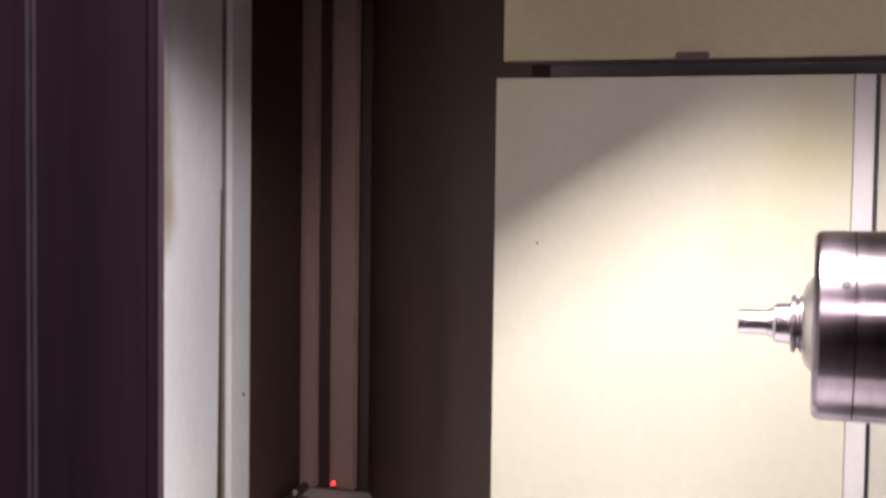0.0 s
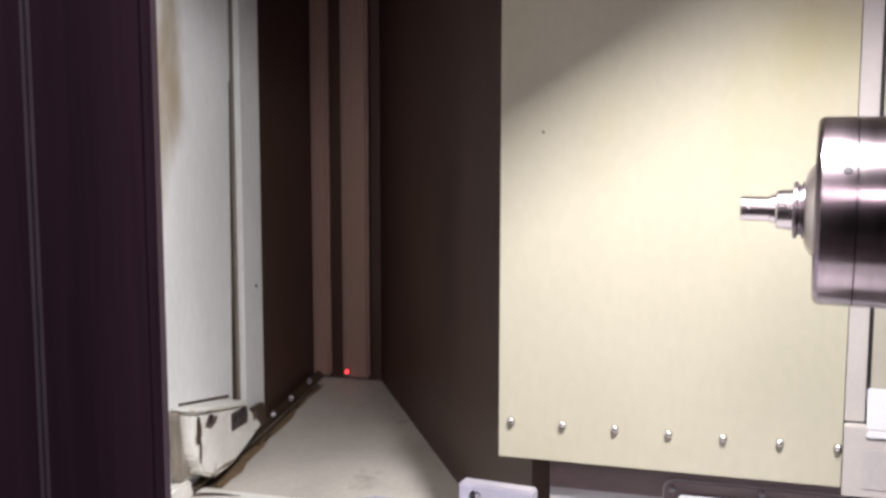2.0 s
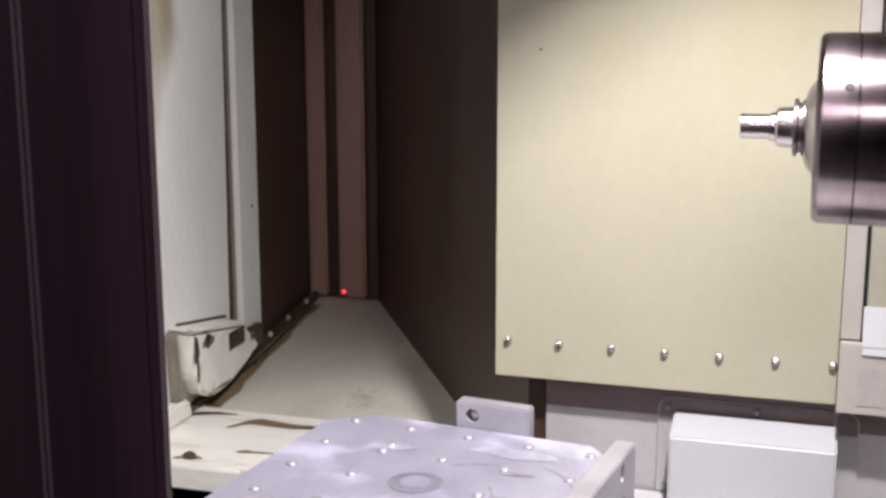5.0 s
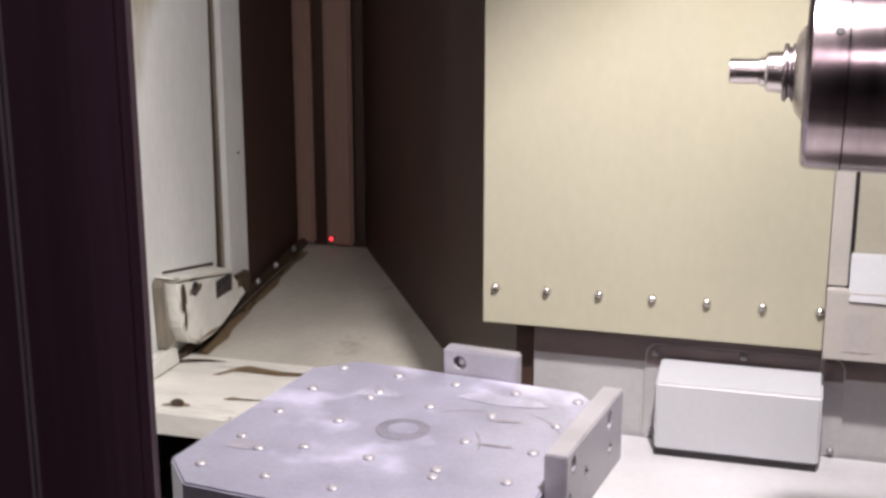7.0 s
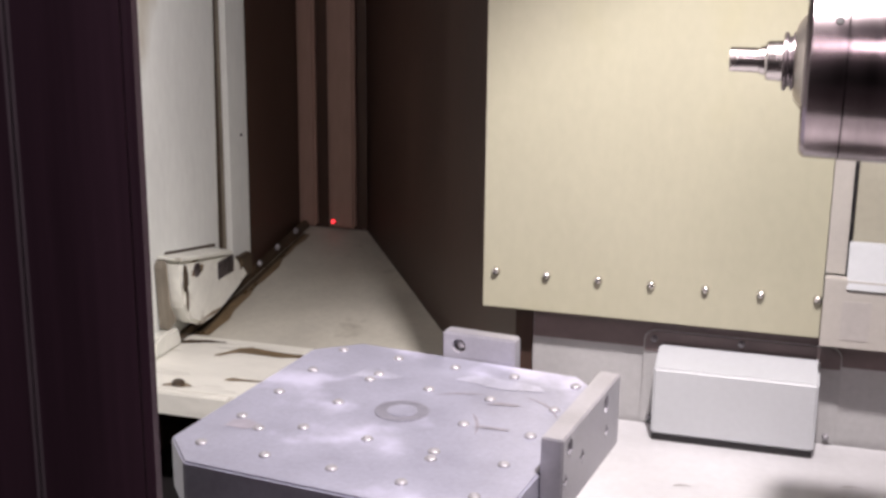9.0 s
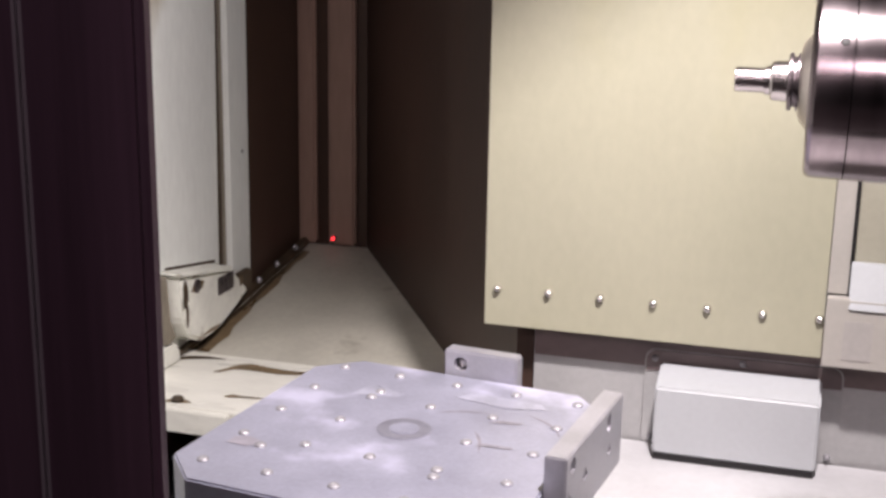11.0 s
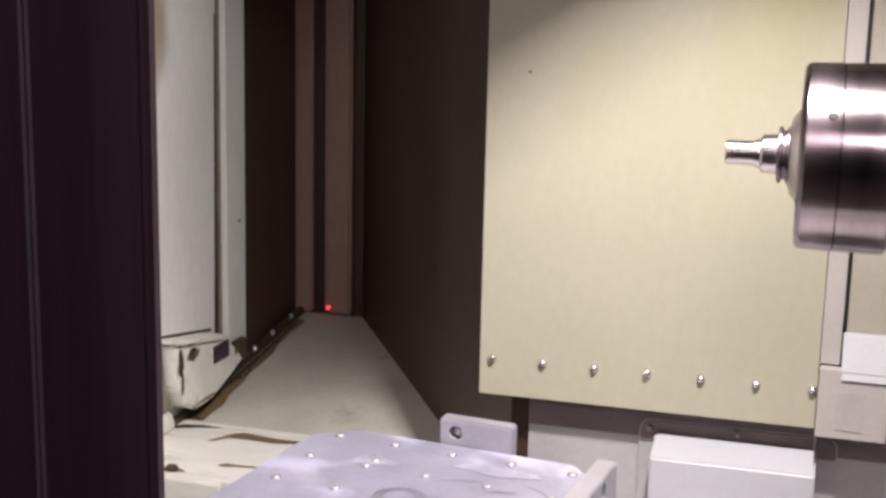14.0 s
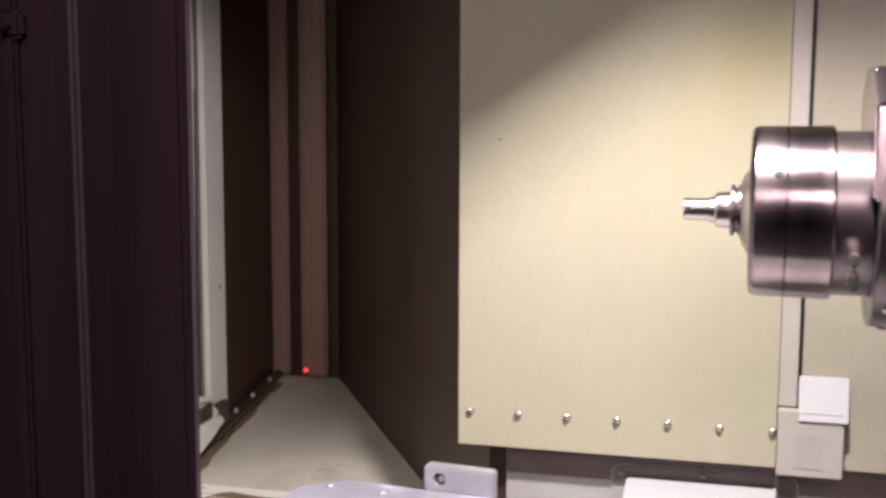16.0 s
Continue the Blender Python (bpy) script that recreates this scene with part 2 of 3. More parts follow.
# ---- unseen hood under the roof, added to shape the work light ----
lamp = base("light_hood", (-0.02, 1.30, 2.499), "unseen sheet hood added under the roof to shape the work light", "lamp")
# lower edge cut so that its shadow darkens the cover panel's upper left
put("hood", prism([(-0.50, 2.352), (-0.176, 2.352), (-0.176, 2.190), (-0.054, 2.270), (-0.007, 2.266), (0.28, 2.256), (0.28, 2.499), (-0.50, 2.499)], "y", 1.490, 1.493), DARKWALL, lamp)
put("back_plate", slab(-0.14, 0.10, 1.18, 1.42, 2.460, 2.499, 0.003), POST, lamp)

# ---- cover panel with its row of screws ----
cover = base("cover_panel", (-0.26, 2.2, 0.907), "large cream painted sheet metal cover panel with a row of screws", "panel")
put("sheet", slab(-0.571, 0.043, 2.200, 2.206, 0.907, 1.811, 0.0012), PANEL, cover)
put("batten", slab(-0.53, 0.01, 2.206, 2.250, 1.02, 1.08), DARKWALL, cover)
screw = dome_screw("screw", 0.0072, 0.010, SCREW)
for i in range(7):
    shared("screw", screw, cover, Matrix.Translation((-0.546 + 0.0969 * i + 0.26, -0.0005, 0.979 - 0.907)) @ Y_FRONT, "bright domed screw" if i == 0 else "")

shared("rivet", dome_screw("rivet", 0.0026, 0.0012, DARKSTEEL), cover, Matrix.Translation((-0.492 + 0.26, 0.0, 1.516 - 0.907)) @ Y_FRONT)

top = base("upper_cover", (-0.1, 2.2, 1.836), "dull ochre painted upper cover sheet under the roof", "panel")
put("front_sheet", slab(-0.544, 1.05, 2.140, 2.146, 1.836, 2.495, 0.0015), OCHRE, top)
# underside and end plate in dark brown: shade below the sheet put into colour
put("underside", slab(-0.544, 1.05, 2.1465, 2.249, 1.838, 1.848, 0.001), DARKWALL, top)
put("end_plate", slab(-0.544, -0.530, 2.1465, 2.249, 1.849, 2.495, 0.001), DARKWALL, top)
put("edge_clip", slab(-0.246, -0.190, 2.132, 2.1395, 1.834, 1.846, 0.002), DARKWALL, top, "small dark clip on the lower edge")

# ---- post and right-hand panel ----
post = base("post", (0.06, 2.2, 0.905), "grey painted steel post beside the cover panel", "post")
put("front_face", slab(0.0445, 0.077, 2.190, 2.248, 1.029, 1.811, 0.002), POST, post)
put("groove", slab(0.0775, 0.0845, 2.215, 2.248, 0.91, 1.811), BLACK, post)
right = base("side_panel", (0.5, 2.2, 0.905), "beige painted wall panel beside the post", "panel")
put("sheet", slab(0.085, 1.05, 2.203, 2.249, 0.91, 1.811, 0.002), BEIGE, right)
put("hole_plug", lathe([(0, 0.004), (0.003, 0.004), (0.004, 0.002)], Matrix.Translation((0.136, 2.2035, 1.249)) @ Y_FRONT, 12), BLACK, right)

brk = base("bracket", (0.1, 2.18, 0.90), "grey steel bracket carrying a pale chamfered block", "bracket")
put("plate", slab(0.0445, 0.161, 2.165, 2.189, 0.904, 1.028, 0.002), POST, brk)
# patch a little darker than the plate behind it
put("patch", slab(0.076, 0.124, 2.1635, 2.1648, 0.920, 0.990, 0.0004), PATCHGREY, brk, "slightly darker grey patch")
put("pale_block", prism([(2.160, 1.010), (2.190, 1.088), (2.202, 1.088), (2.202, 1.030), (2.190, 1.030), (2.190, 1.010)], "x", 0.080, 0.168, 0.002), BOXGREY, brk)

# ---- box on the lower wall ----
box = base("wall_box", (-0.09, 2.20, 0.694), "pale grey enamelled box with sloping top on the lower wall", "box")
put("body", prism([(2.160, 0.7065), (2.160, 0.833), (2.2385, 0.857), (2.2385, 0.7065)], "x", -0.238, 0.051, 0.004, 3), BOXGREY, box)
put("foot", slab(-0.236, 0.048, 2.163, 2.238, 0.694, 0.7062), BLACK, box, "black rubber foot strip")


def arch(x0, x1, z0, z1, r, n=6):
    """Outline of an upright plate with rounded upper corners."""
    pts = [(x0, z0), (x1, z0)]
    pts += [(x1 - r + r * math.cos(math.pi / 2 * k / n), z1 - r + r * math.sin(math.pi / 2 * k / n)) for k in range(n + 1)]
    pts += [(x0 + r - r * math.sin(math.pi / 2 * k / n), z1 - r + r * math.cos(math.pi / 2 * k / n)) for k in range(n + 1)]
    return pts


put("flange", prism(arch(-0.268, 0.088, 0.694, 0.880, 0.022), "y", 2.2420, 2.2495), LOWWALL, box, "grey rounded mounting flange")
# thin sheet carrying the painted cover shadow over the top of the flange
put("shade_sheet", prism(arch(-0.2655, 0.0855, 0.838, 0.8775, 0.020), "y", 2.2390, 2.2418), FLANGESHADE, box, "brown sheet painting the cover shade on the flange")
bolt = dome_screw("bolt", 0.0062, 0.011, PLUG)
for x, z in ((-0.250, 0.706), (0.071, 0.708), (-0.249, 0.863), (-0.090, 0.8695)):
    shared("bolt", bolt, box, Matrix.Translation((x + 0.09, 2.2392 - 2.20, z - 0.694)) @ Y_FRONT)

# ---- left side: white sheet wall, casting, chute and ledge ----
ws = base("white_side_sheet", (-1.44, 1.8, 0.6), "stained white sheet metal lining of the side wall", "panel")
put("sheet", prism([(0.80, 0.37), (0.80, 2.40), (2.848, 2.40), (2.848, 0.648), (2.62, 0.622), (2.20, 0.622), (2.20, 0.37)], "x", -1.449, -1.438), WHITEWALL, ws)
put("edge_strip", prism([(2.880, 0.652), (2.880, 2.40), (3.000, 2.40), (2.994, 0.668)], "x", -1.449, -1.428, 0.003), WHITEWALL, ws)
put("seam_grime", prism([(2.822, 0.648), (2.828, 0.95), (2.836, 1.30), (2.842, 1.60), (2.847, 1.60), (2.847, 0.648)], "x", -1.4378, -1.4362), DIRT, ws, "brown grime along the joint")
put("seam_strip", prism([(2.850, 0.650), (2.850, 2.40), (2.877, 2.40), (2.877, 0.652)], "x", -1.449, -1.441), GRIMEGREY, ws, "dirty joint")
put("hole_plug", lathe([(0, 0.004), (0.002, 0.004), (0.003, 0.002)], Matrix.Translation((-1.4285, 2.955, 1.065)) @ X_AXIS, 12), BLACK, ws)

chute = base("chip_chute", (-1.1, 2.9, 0.6), "grey sloping chip chute with oily film", "chute")
put("slope", prism([(2.622, 0.590), (2.622, 0.620), (3.399, 0.717), (3.399, 0.687)], "x", -1.449, -0.48), SLOPE, chute)
put("fold", prism([(2.606, 0.600), (2.606, 0.6205), (2.6215, 0.6215), (2.6215, 0.600)], "x", -1.437, -0.48), SHELF, chute, "worn white fold")
led = base("ledge", (-1.1, 2.4, 0.6), "oily white ledge in front of the chip chute", "ledge")
put("top_plate", slab(-1.437, -0.56, 2.285, 2.605, 0.588, 0.620, 0.002), SHELF, led)
put("front_flange", slab(-1.437, -1.150, 2.266, 2.2835, 0.566, 0.619, 0.003), SHELF, led)
put("bolt", lathe([(0, 0.014), (0.006, 0.014), (0.010, 0.009)], Matrix.Translation((-1.288, 2.312, 0.6216)), 16), DIRT, led)
put("front_skirt", slab(-1.148, -0.56, 2.276, 2.2835, 0.575, 0.612, 0.003), SMEAR, led, "oily brown skirt")

cast = base("casting", (-1.40, 2.7, 0.62), "oily white casting on the side wall above the chute", "casting")
put("body", prism([(2.510, 0.840), (2.752, 0.800), (2.800, 0.780), (2.874, 0.716), (2.80, 0.690), (2.690, 0.658), (2.610, 0.655), (2.548, 0.684), (2.522, 0.730)], "x", -1.4375, -1.376, 0.008, 3), BOSS, cast)
put("top_cap", prism([(2.505, 0.8430), (2.505, 0.8500), (2.760, 0.8085), (2.772, 0.797), (2.764, 0.7945)], "x", -1.4375, -1.371, 0.002, 2), BOSS, cast)
put("cap_grime", prism([(2.545, 0.8440), (2.545, 0.8500), (2.800, 0.8085), (2.800, 0.8010)], "x", -1.4375, -1.4355), DIRT, cast, "dark oily line along the wall")
put("window", slab(-1.3755, -1.3730, 2.692, 2.778, 0.748, 0.792, 0.001), DARKSTEEL, cast, "dark square plate")
put("pin", lathe([(0, 0.017), (0.003, 0.017), (0.005, 0.013), (0.006, 0.008)], Matrix.Translation((-1.3765, 2.585, 0.802)) @ X_AXIS, 16), DARKSTEEL, cast, "dark oily pin")
rnd = random.Random(21)
for cy, cz, ry, rz, m in ((2.590, 0.800, 0.036, 0.013, SMEAR), (2.528, 0.795, 0.014, 0.040, DIRT), (2.533, 0.745, 0.008, 0.030, DIRT), (2.60, 0.828, 0.040, 0.004, SMEAR), (2.822, 0.752, 0.012, 0.016, SMEAR), (2.655, 0.672, 0.050, 0.005, SMEAR)):
    pb = bmesh.new()
    pb.faces.new([pb.verts.new((-1.3752, cy + ry * math.cos(a) * rnd.uniform(0.7, 1.1), cz + rz * math.sin(a) * rnd.uniform(0.7, 1.1))) for a in (2 * math.pi * k / 16 for k in range(16))])
    put("oil_patch", pb, m, cast, "brown oil patch")
put("rear_flange", prism([(2.500, 0.672), (2.490, 0.830), (2.500, 0.846), (2.507, 0.838), (2.519, 0.730), (2.545, 0.680)], "x", -1.4375, -1.410, 0.004), GRIMEGREY, cast, "oily grimy flange")
put("foot", prism([(2.430, 0.6215), (2.430, 0.664), (2.470, 0.672), (2.545, 0.668), (2.560, 0.6215)], "x", -1.4375, -1.408, 0.006), BOSS, cast, "oily white foot")
put("lug", slab(-1.4275, -1.405, 2.880, 2.955, 0.690, 0.752, 0.005), DIRT, cast)


def blot(name, outline, z, material, parent, label, seed):
    """A thin uneven film of oil on a flat or sloping sheet; outline is (x, y, half width) along its length."""
    rnd = random.Random(seed)
    bm = bmesh.new()
    prev = None
    for x, y, w in outline:
        a = [bm.verts.new((x, y + d * w * rnd.uniform(0.6, 1.2), z(y + d * w))) for d in (-1, -0.3, 0.4, 1)]
        if prev:
            for k in range(3):
                bm.faces.new((prev[k], prev[k + 1], a[k + 1], a[k]))
        prev = a
    bmesh.ops.recalc_face_normals(bm, faces=bm.faces)
    return put(name, bm, material, parent, label)


def ledge_z(y):
    return 0.6212


blot("oil_smear", [(-1.300, 2.508, 0.002), (-1.285, 2.520, 0.012), (-1.263, 2.555, 0.022), (-1.240, 2.570, 0.024), (-1.20, 2.560, 0.018), (-1.15, 2.556, 0.016), (-1.10, 2.562, 0.013), (-1.06, 2.570, 0.003)], ledge_z, SMEAR, led, "brown oil smear", 3)
blot("oil_smear", [(-1.205, 2.370, 0.002), (-1.190, 2.378, 0.011), (-1.170, 2.380, 0.006), (-1.12, 2.384, 0.004), (-1.05, 2.388, 0.001)], ledge_z, SMEAR, led, "brown oil smear", 5)
blot("oil_smear", [(-1.320, 2.300, 0.004), (-1.300, 2.312, 0.018), (-1.275, 2.314, 0.013), (-1.255, 2.312, 0.002)], ledge_z, SMEAR, led, "brown oil ring round a bolt", 8)
blot("oil_smear", [(-1.43, 2.560, 0.010), (-1.405, 2.578, 0.022), (-1.36, 2.594, 0.010), (-1.31, 2.598, 0.002)], ledge_z, DIRT, led, "dark grime in the corner", 9)


def plate_z(y):
    return 0.6942


for x, y, n, a in ((0.115, 2.06, 0.018, 3), (0.165, 1.99, 0.030, 4), (0.19, 2.03, 0.012, 6), (-0.02, 1.93, 0.024, 7), (-0.16, 1.98, 0.016, 12), (0.09, 1.90, 0.020, 13), (-0.10, 1.86, 0.028, 15), (0.24, 2.08, 0.016, 16)):
    blot("scuff", [(x - n, y - 0.004, 0.0006), (x - n * 0.4, y, 0.0035), (x + n * 0.2, y + 0.003, 0.0022), (x + n, y + 0.001, 0.0005)], plate_z, SCUFF, plate, "grey scuff mark", a)
for k, (w0, w1) in enumerate(((0.046, 0.022), (0.020, 0.008))):
    gr = bmesh.new()
    rnd = random.Random(11 + k)
    prev = None
    for n in range(15):
        y = 2.63 + 0.05 * n
        w = (w0 + (w1 - w0) * n / 14) * rnd.uniform(0.7, 1.25)
        zz = 0.620 + (y - 2.622) * 0.12484 + 0.0010 + 0.0008 * k
        a = [gr.verts.new((-1.4175, y, zz)), gr.verts.new((-1.4175 + w, y, zz))]
        if prev:
            gr.faces.new((prev[0], prev[1], a[1], a[0]))
        prev = a
    put("grime", gr, SMEAR if k == 0 else DIRT, chute, "brown oily grime along the wall")

seam = base("wall_seam", (-1.44, 2.9, 0.65), "dirty sealing bead between side wall and chute", "seal")
put("bead", prism([(2.50, 0.622), (2.50, 0.634), (2.63, 0.640), (3.39, 0.742), (3.39, 0.717), (2.63, 0.6225)], "x", -1.4365, -1.418, 0.003), DIRT, seam)
nut = dome_screw("bolt", 0.009, 0.010, BLOCK)
for y in (3.02, 3.14, 3.27):
    shared("bolt", nut, seam, Matrix.Translation((-1.4185 + 1.44, y - 2.9, 0.70 + (y - 3.02) * 0.13 - 0.65)) @ X_AXIS)

# ---- pallet ----
PX, PY, PZ = -0.535, 1.606, 0.927
TURN = -6.8
SPIN = pose(PX, PY, 0, 0, 0, TURN)


def on_pallet(name, label, category):
    ob = new(name)
    ob.matrix_world = SPIN
    ob.empty_display_size = 0.05
    return tagged(ob, label, category)


def ring(hx, y0, y1, c):
    return [(-hx, y0 + c), (-hx + c, y0), (hx - c, y0), (hx, y0 + c), (hx, y1 - c), (hx - c, y1), (-hx + c, y1), (-hx, y1 - c)]


pal = on_pallet("pallet", "square ground steel machine pallet with chamfered corners and screw plugs", "pallet")
part("plate", prism(ring(0.25, -0.275, 0.245, 0.062), "z", 0.852, PZ, 0.003), PALLET, pal)
part("pedestal", lathe([(0.362, 0.24), (0.72, 0.24), (0.74, 0.20), (0.851, 0.20)], Matrix.Identity(4), 48), DARKSTEEL, pal)
plug = dome_screw("screw_plug", 0.0084, 0.0055, PLUG)
spots = [(i, j) for i in range(5) for j in range(5) if (i, j) != (2, 2)] + [(0.45, 0.72), (1.03, 3.25), (3.05, 0.78)]
for i, j in spots:
    shared("screw_plug", plug, pal, Matrix.Translation((-0.20 + 0.1 * i, -0.215 + 0.1035 * j, PZ - 0.0005)))
part("centre_bush", lathe([(0, 0.040), (0.0010, 0.040), (0.0014, 0.037)], Matrix.Translation((0, 0, PZ)), 40), BUSH, pal)
part("bush_core", lathe([(0, 0.022), (0.0022, 0.022), (0.0026, 0.019)], Matrix.Translation((0, 0, PZ)), 32), PALLET, pal)
for cx, cy, r0, a0, a1 in ((0.12, 0.03, 0.10, 20, 75), (0.10, -0.02, 0.13, 95, 130), (-0.02, -0.06, 0.15, 10, 40)):
    arc = bmesh.new()
    prev = None
    for k in range(13):
        an = radians(a0 + (a1 - a0) * k / 12)
        wd = 0.0022 * math.sin(math.pi * (k + 0.4) / 12.8)
        pair = [arc.verts.new((cx + (r0 + w) * math.cos(an), cy + (r0 + w) * math.sin(an), PZ + 0.0006)) for w in (-wd, wd)]
        if prev:
            arc.faces.new((prev[0], prev[1], pair[1], pair[0]))
        prev = pair
    part("scratch", arc, SCRATCH, pal)


def worn_mark(outline, material, label, lift):
    """A thin worn patch on the pallet's top, from its corner points."""
    wm = bmesh.new()
    wm.faces.new([wm.verts.new((x, y, PZ + lift)) for x, y in outline])
    bmesh.ops.recalc_face_normals(wm, faces=wm.faces)
    return part("worn_mark", wm, material, pal, label)


worn_mark([(-0.135, 0.095), (-0.062, 0.112), (-0.058, 0.128), (-0.112, 0.146), (-0.128, 0.130)], BRIGHT, "rubbed bright patch", 0.0008)
worn_mark([(0.02, 0.150), (0.10, 0.138), (0.165, 0.158), (0.150, 0.176), (0.06, 0.182), (0.03, 0.170)], BRIGHT, "rubbed bright patch", 0.0008)
worn_mark([(-0.205, -0.150), (-0.172, -0.152), (-0.160, -0.140), (-0.164, -0.126), (-0.186, -0.118), (-0.204, -0.128)], STAIN, "faint brown oil stain", 0.0009)
worn_mark([(0.10, 0.075), (0.145, 0.085), (0.150, 0.092), (0.115, 0.089)], SCRATCH, "dark scrape", 0.0010)
worn_mark([(0.115, -0.012), (0.165, -0.006), (0.168, 0.000), (0.125, -0.004)], SCRATCH, "dark scrape", 0.0010)

blk = on_pallet("edge_block", "machined steel stop block with one bolt hole on the pallet edge", "stop block")
b = slab(-0.043, 0.082, 0.2465, 0.276, 0.855, PZ + 0.042, 0.003)
b = cut(b, [lathe([(-0.02, 0.0115), (0.016, 0.0115)], Matrix.Translation((-0.014, 0.2625, PZ + 0.020)) @ Y_FRONT @ pose(0, 0, 0.014), 24)])
part("body", b, BLOCK, blk)
part("bolt_head", lathe([(0, 0.008), (0.006, 0.008), (0.007, 0.005)], Matrix.Translation((-0.014, 0.2645, PZ + 0.018)) @ Y_FRONT, 16), SCREW, blk)

rail = on_pallet("edge_rail", "machined steel locating rail with slotted bolt holes on the pallet side", "rail")
rx0, rx1 = 0.2515, 0.282
holes = [(0.080, PZ + 0.030, 0.018), (0.086, PZ - 0.014, 0.011), (-0.088, PZ + 0.032, 0.016), (-0.032, PZ - 0.004, 0.011), (-0.104, PZ - 0.010, 0.011)]
b = slab(rx0, rx1, -0.118, 0.150, PZ - 0.058, PZ + 0.052, 0.002)
b = cut(b, [slab(rx1 - 0.018, rx1 + 0.02, y - 0.0095, y + 0.0095, z - h, z + h, 0.008, 3) for y, z, h in holes])
part("body", b, BLOCK, rail)
for y, z, h in holes:
    part("bolt_head", lathe([(0, 0.0080), (0.008, 0.0080), (0.010, 0.005)], Matrix.Translation((rx1 - 0.018, y, z - h + 0.009)) @ X_AXIS, 16), SCREW, rail)

# ---- spindle head with its tool ----
SX, SY, SZ = -0.104, 1.60, 1.453
AX = Matrix.Translation((SX, SY, SZ)) @ X_AXIS @ Matrix.Scale(0.99, 4)
head = base("spindle_head", (SX, SY, SZ), "polished steel spindle nose of the machining head", "spindle")
put("nose_ring", lathe([(0.0902, 0.0585), (0.0905, 0.1095), (0.0930, 0.1145), (0.0975, 0.1172), (0.137, 0.118)], AX, 96), CHROME, head)
put("nose_cone", lathe([(0.078, 0.040), (0.081, 0.049), (0.090, 0.060)], AX, 96), CONE, head)
put("nose_body", lathe([(0.1375, 0.1165), (0.1385, 0.118), (0.196, 0.119), (0.199, 0.117)], AX, 96), CHROME, head)
put("nose_neck", lathe([(0.1995, 0.112), (0.248, 0.112)], AX, 96), DARKSTEEL, head)
put("flange", lathe([(0.2485, 0.150), (0.2505, 0.153), (0.285, 0.153), (0.288, 0.150)], AX, 96), DARKSTEEL, head)
put("housing", lathe([(0.2885, 0.142), (1.165, 0.142)], AX, 64), DARKSTEEL, head)
hole = dome_screw("flange_screw", 0.007, 0.006, SCREW)
for k in range(10):
    a = 2 * math.pi * (k + 0.3) / 10
    shared("flange_screw", hole, head, Matrix.Translation((0.265, 0.1512 * math.cos(a), 0.1512 * math.sin(a))) @ pose(0, 0, 0, math.degrees(a) - 90, 0, 0))
dot = dome_screw("set_screw", 0.005, 0.001, BLACK)
for k in range(3):
    a = 2 * math.pi * k / 3 + 2.62
    shared("set_screw", dot, head, Matrix.Translation((0.125, 0.1165 * math.cos(a), 0.1165 * math.sin(a))) @ pose(0, 0, 0, math.degrees(a) - 90, 0, 0))

for z0, z1 in ((-0.085, -0.062), (-0.055, -0.036)):
    put("nozzle", slab(SX + 0.214, SX + 0.2265, SY - 0.136, SY - 0.104, SZ + z0, SZ + z1, 0.003), SCREW, head, "small bright coolant nozzle")
put("clamp_plate", prism([(SY - 0.150, SZ + 0.030), (SY - 0.128, SZ + 0.150), (SY - 0.060, SZ + 0.196), (SY + 0.060, SZ + 0.196), (SY + 0.128, SZ + 0.150), (SY + 0.10, SZ + 0.030)], "x", SX + 0.238, SX + 0.262, 0.004), CHROME, head, "bolted steel clamp plate")

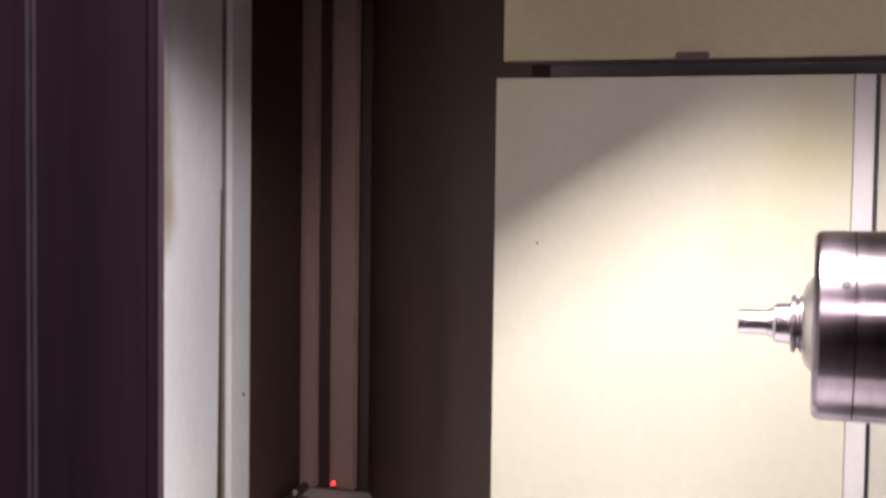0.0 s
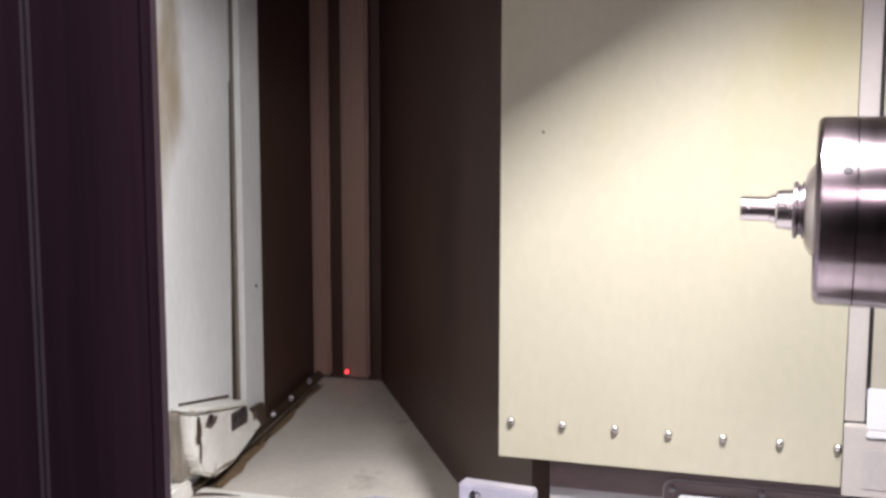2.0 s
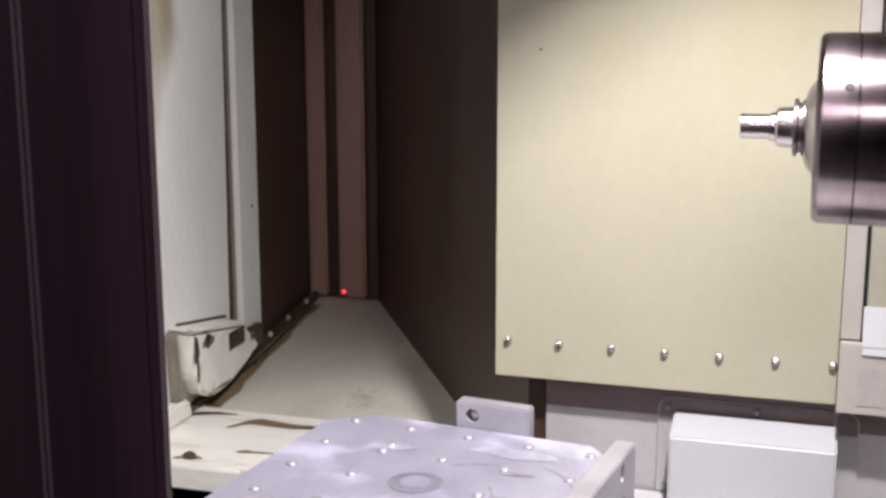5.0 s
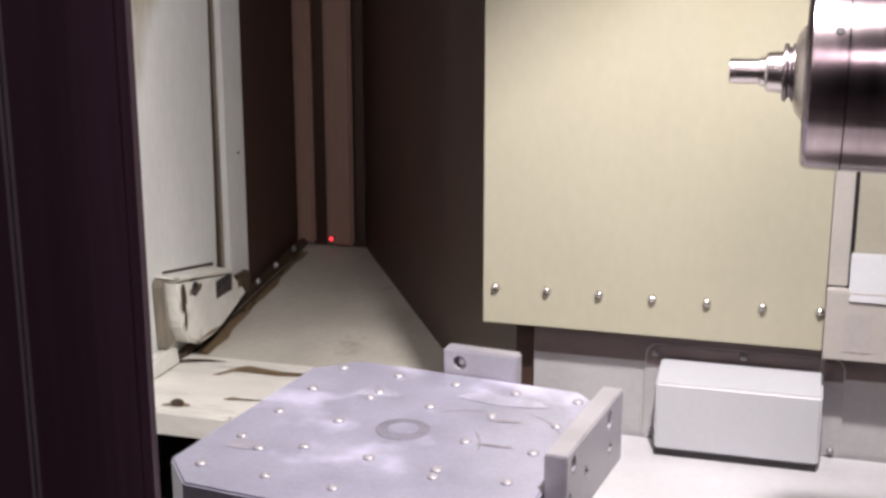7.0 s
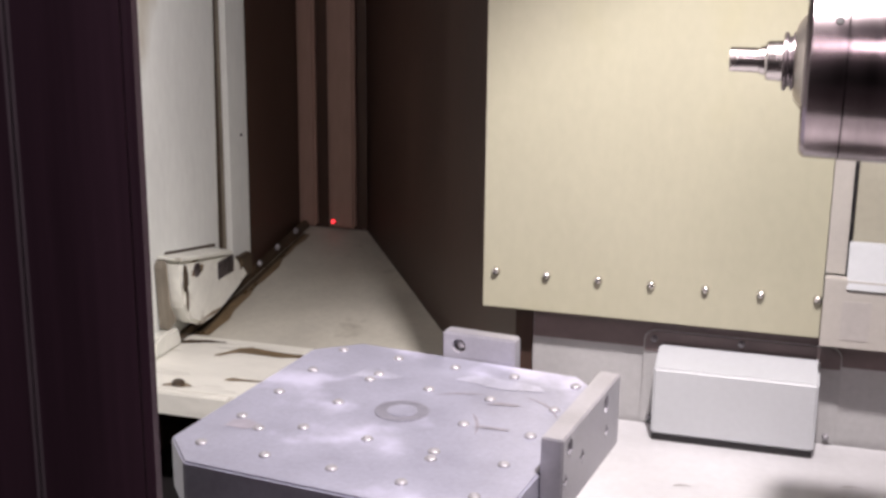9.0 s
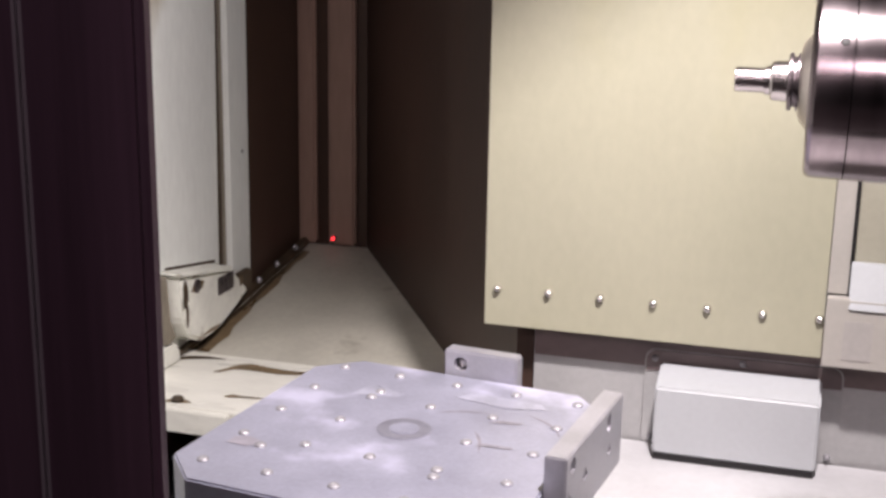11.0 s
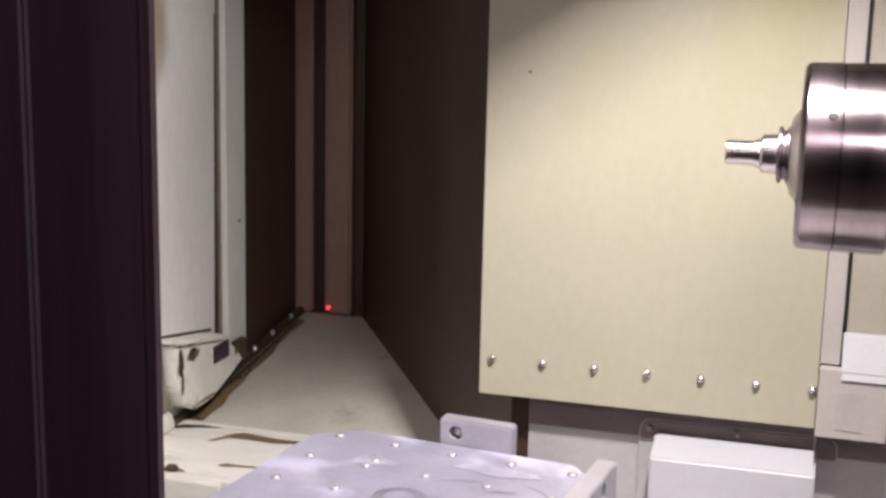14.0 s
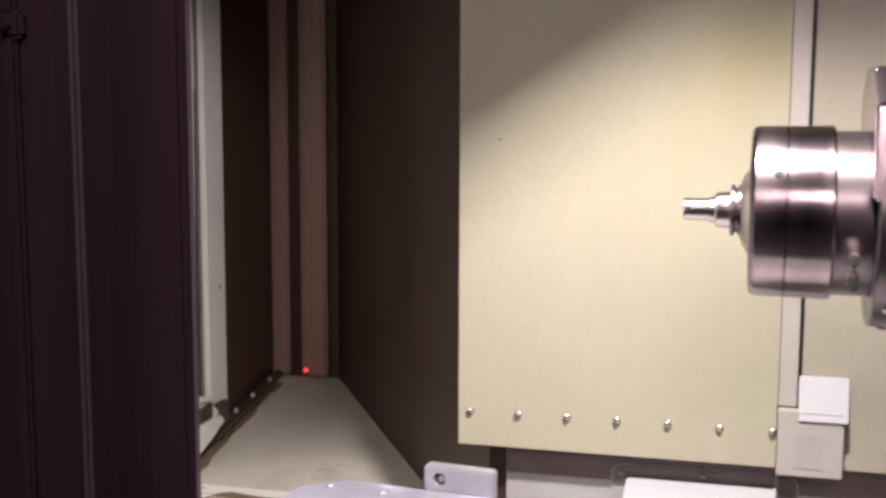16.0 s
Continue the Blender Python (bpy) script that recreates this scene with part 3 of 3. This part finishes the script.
tool = base("tool_holder", (SX, SY, SZ), "polished stepped steel tool holder in the spindle", "tool")
put("shank", lathe([(0.0, 0.0145), (0.001, 0.0155), (0.036, 0.0155), (0.037, 0.018), (0.043, 0.018)], AX, 48), TOOL, tool)
put("collar", lathe([(0.0435, 0.022), (0.046, 0.0245), (0.064, 0.0255)], AX, 48), TOOL, tool)
put("gripper_flange", lathe([(0.0645, 0.034), (0.066, 0.036), (0.069, 0.036), (0.071, 0.031), (0.074, 0.031), (0.0755, 0.036), (0.0775, 0.036)], AX, 48), DARKSTEEL, tool)

# ---- sliding door, half open ----
door = base("machine_door", (-1.0, 0.75, 0.0), "black painted sliding machine door standing half open", "door")
put("leaf", slab(-2.60, -0.5325, 0.752, 0.776, 0.56, 2.49, 0.003), DOOR, door)
put("edge_profile", slab(-0.531, -0.4375, 0.738, 0.758, 0.56, 2.49, 0.006, 3), DOOR, door)
put("seal", slab(-0.542, -0.533, 0.744, 0.7515, 0.56, 2.49, 0.0036, 4), SEAM, door, "worn grey rubber seal")
latch = part("latch", slab(0.398, 0.420, -0.010, 0.002, 1.662, 1.686, 0.004), DOOR, door, "small dark latch plate")
part("knob", lathe([(0, 0.005), (0.007, 0.005), (0.010, 0.003)], Matrix.Translation((0.408, -0.010, 1.674)) @ Y_FRONT, 16), DARKSTEEL, latch)
put("side_rib", slab(-0.600, -0.588, 0.744, 0.7515, 0.56, 2.49, 0.003), DOOR, door)

# ---- red reflection, built as a small glowing dot at the back wall foot ----
RED = bpy.data.materials.new("red_glow")
RED.use_nodes = True
RED.node_tree.nodes["Principled BSDF"].inputs["Base Color"].default_value = (0.8, 0.03, 0.03, 1)
RED.node_tree.nodes["Principled BSDF"].inputs["Emission Color"].default_value = (1.0, 0.04, 0.05, 1)
RED.node_tree.nodes["Principled BSDF"].inputs["Emission Strength"].default_value = 3.0
red_dot = base("red_reflection", (-1.335, 3.371, 0.745), "tiny glowing red dot for a reflection, on the dark back wall", "lamp")
put("dot_rim", lathe([(0, 0.0085), (0.004, 0.0085), (0.006, 0.007)], Matrix.Translation((-1.335, 3.3715, 0.745)) @ Y_FRONT, 20), DARKSTEEL, red_dot)
put("dot_face", lathe([(0, 0.006), (0.004, 0.0056), (0.006, 0.003)], Matrix.Translation((-1.335, 3.3653, 0.745)) @ Y_FRONT, 20), RED, red_dot, "glowing red face of the dot")
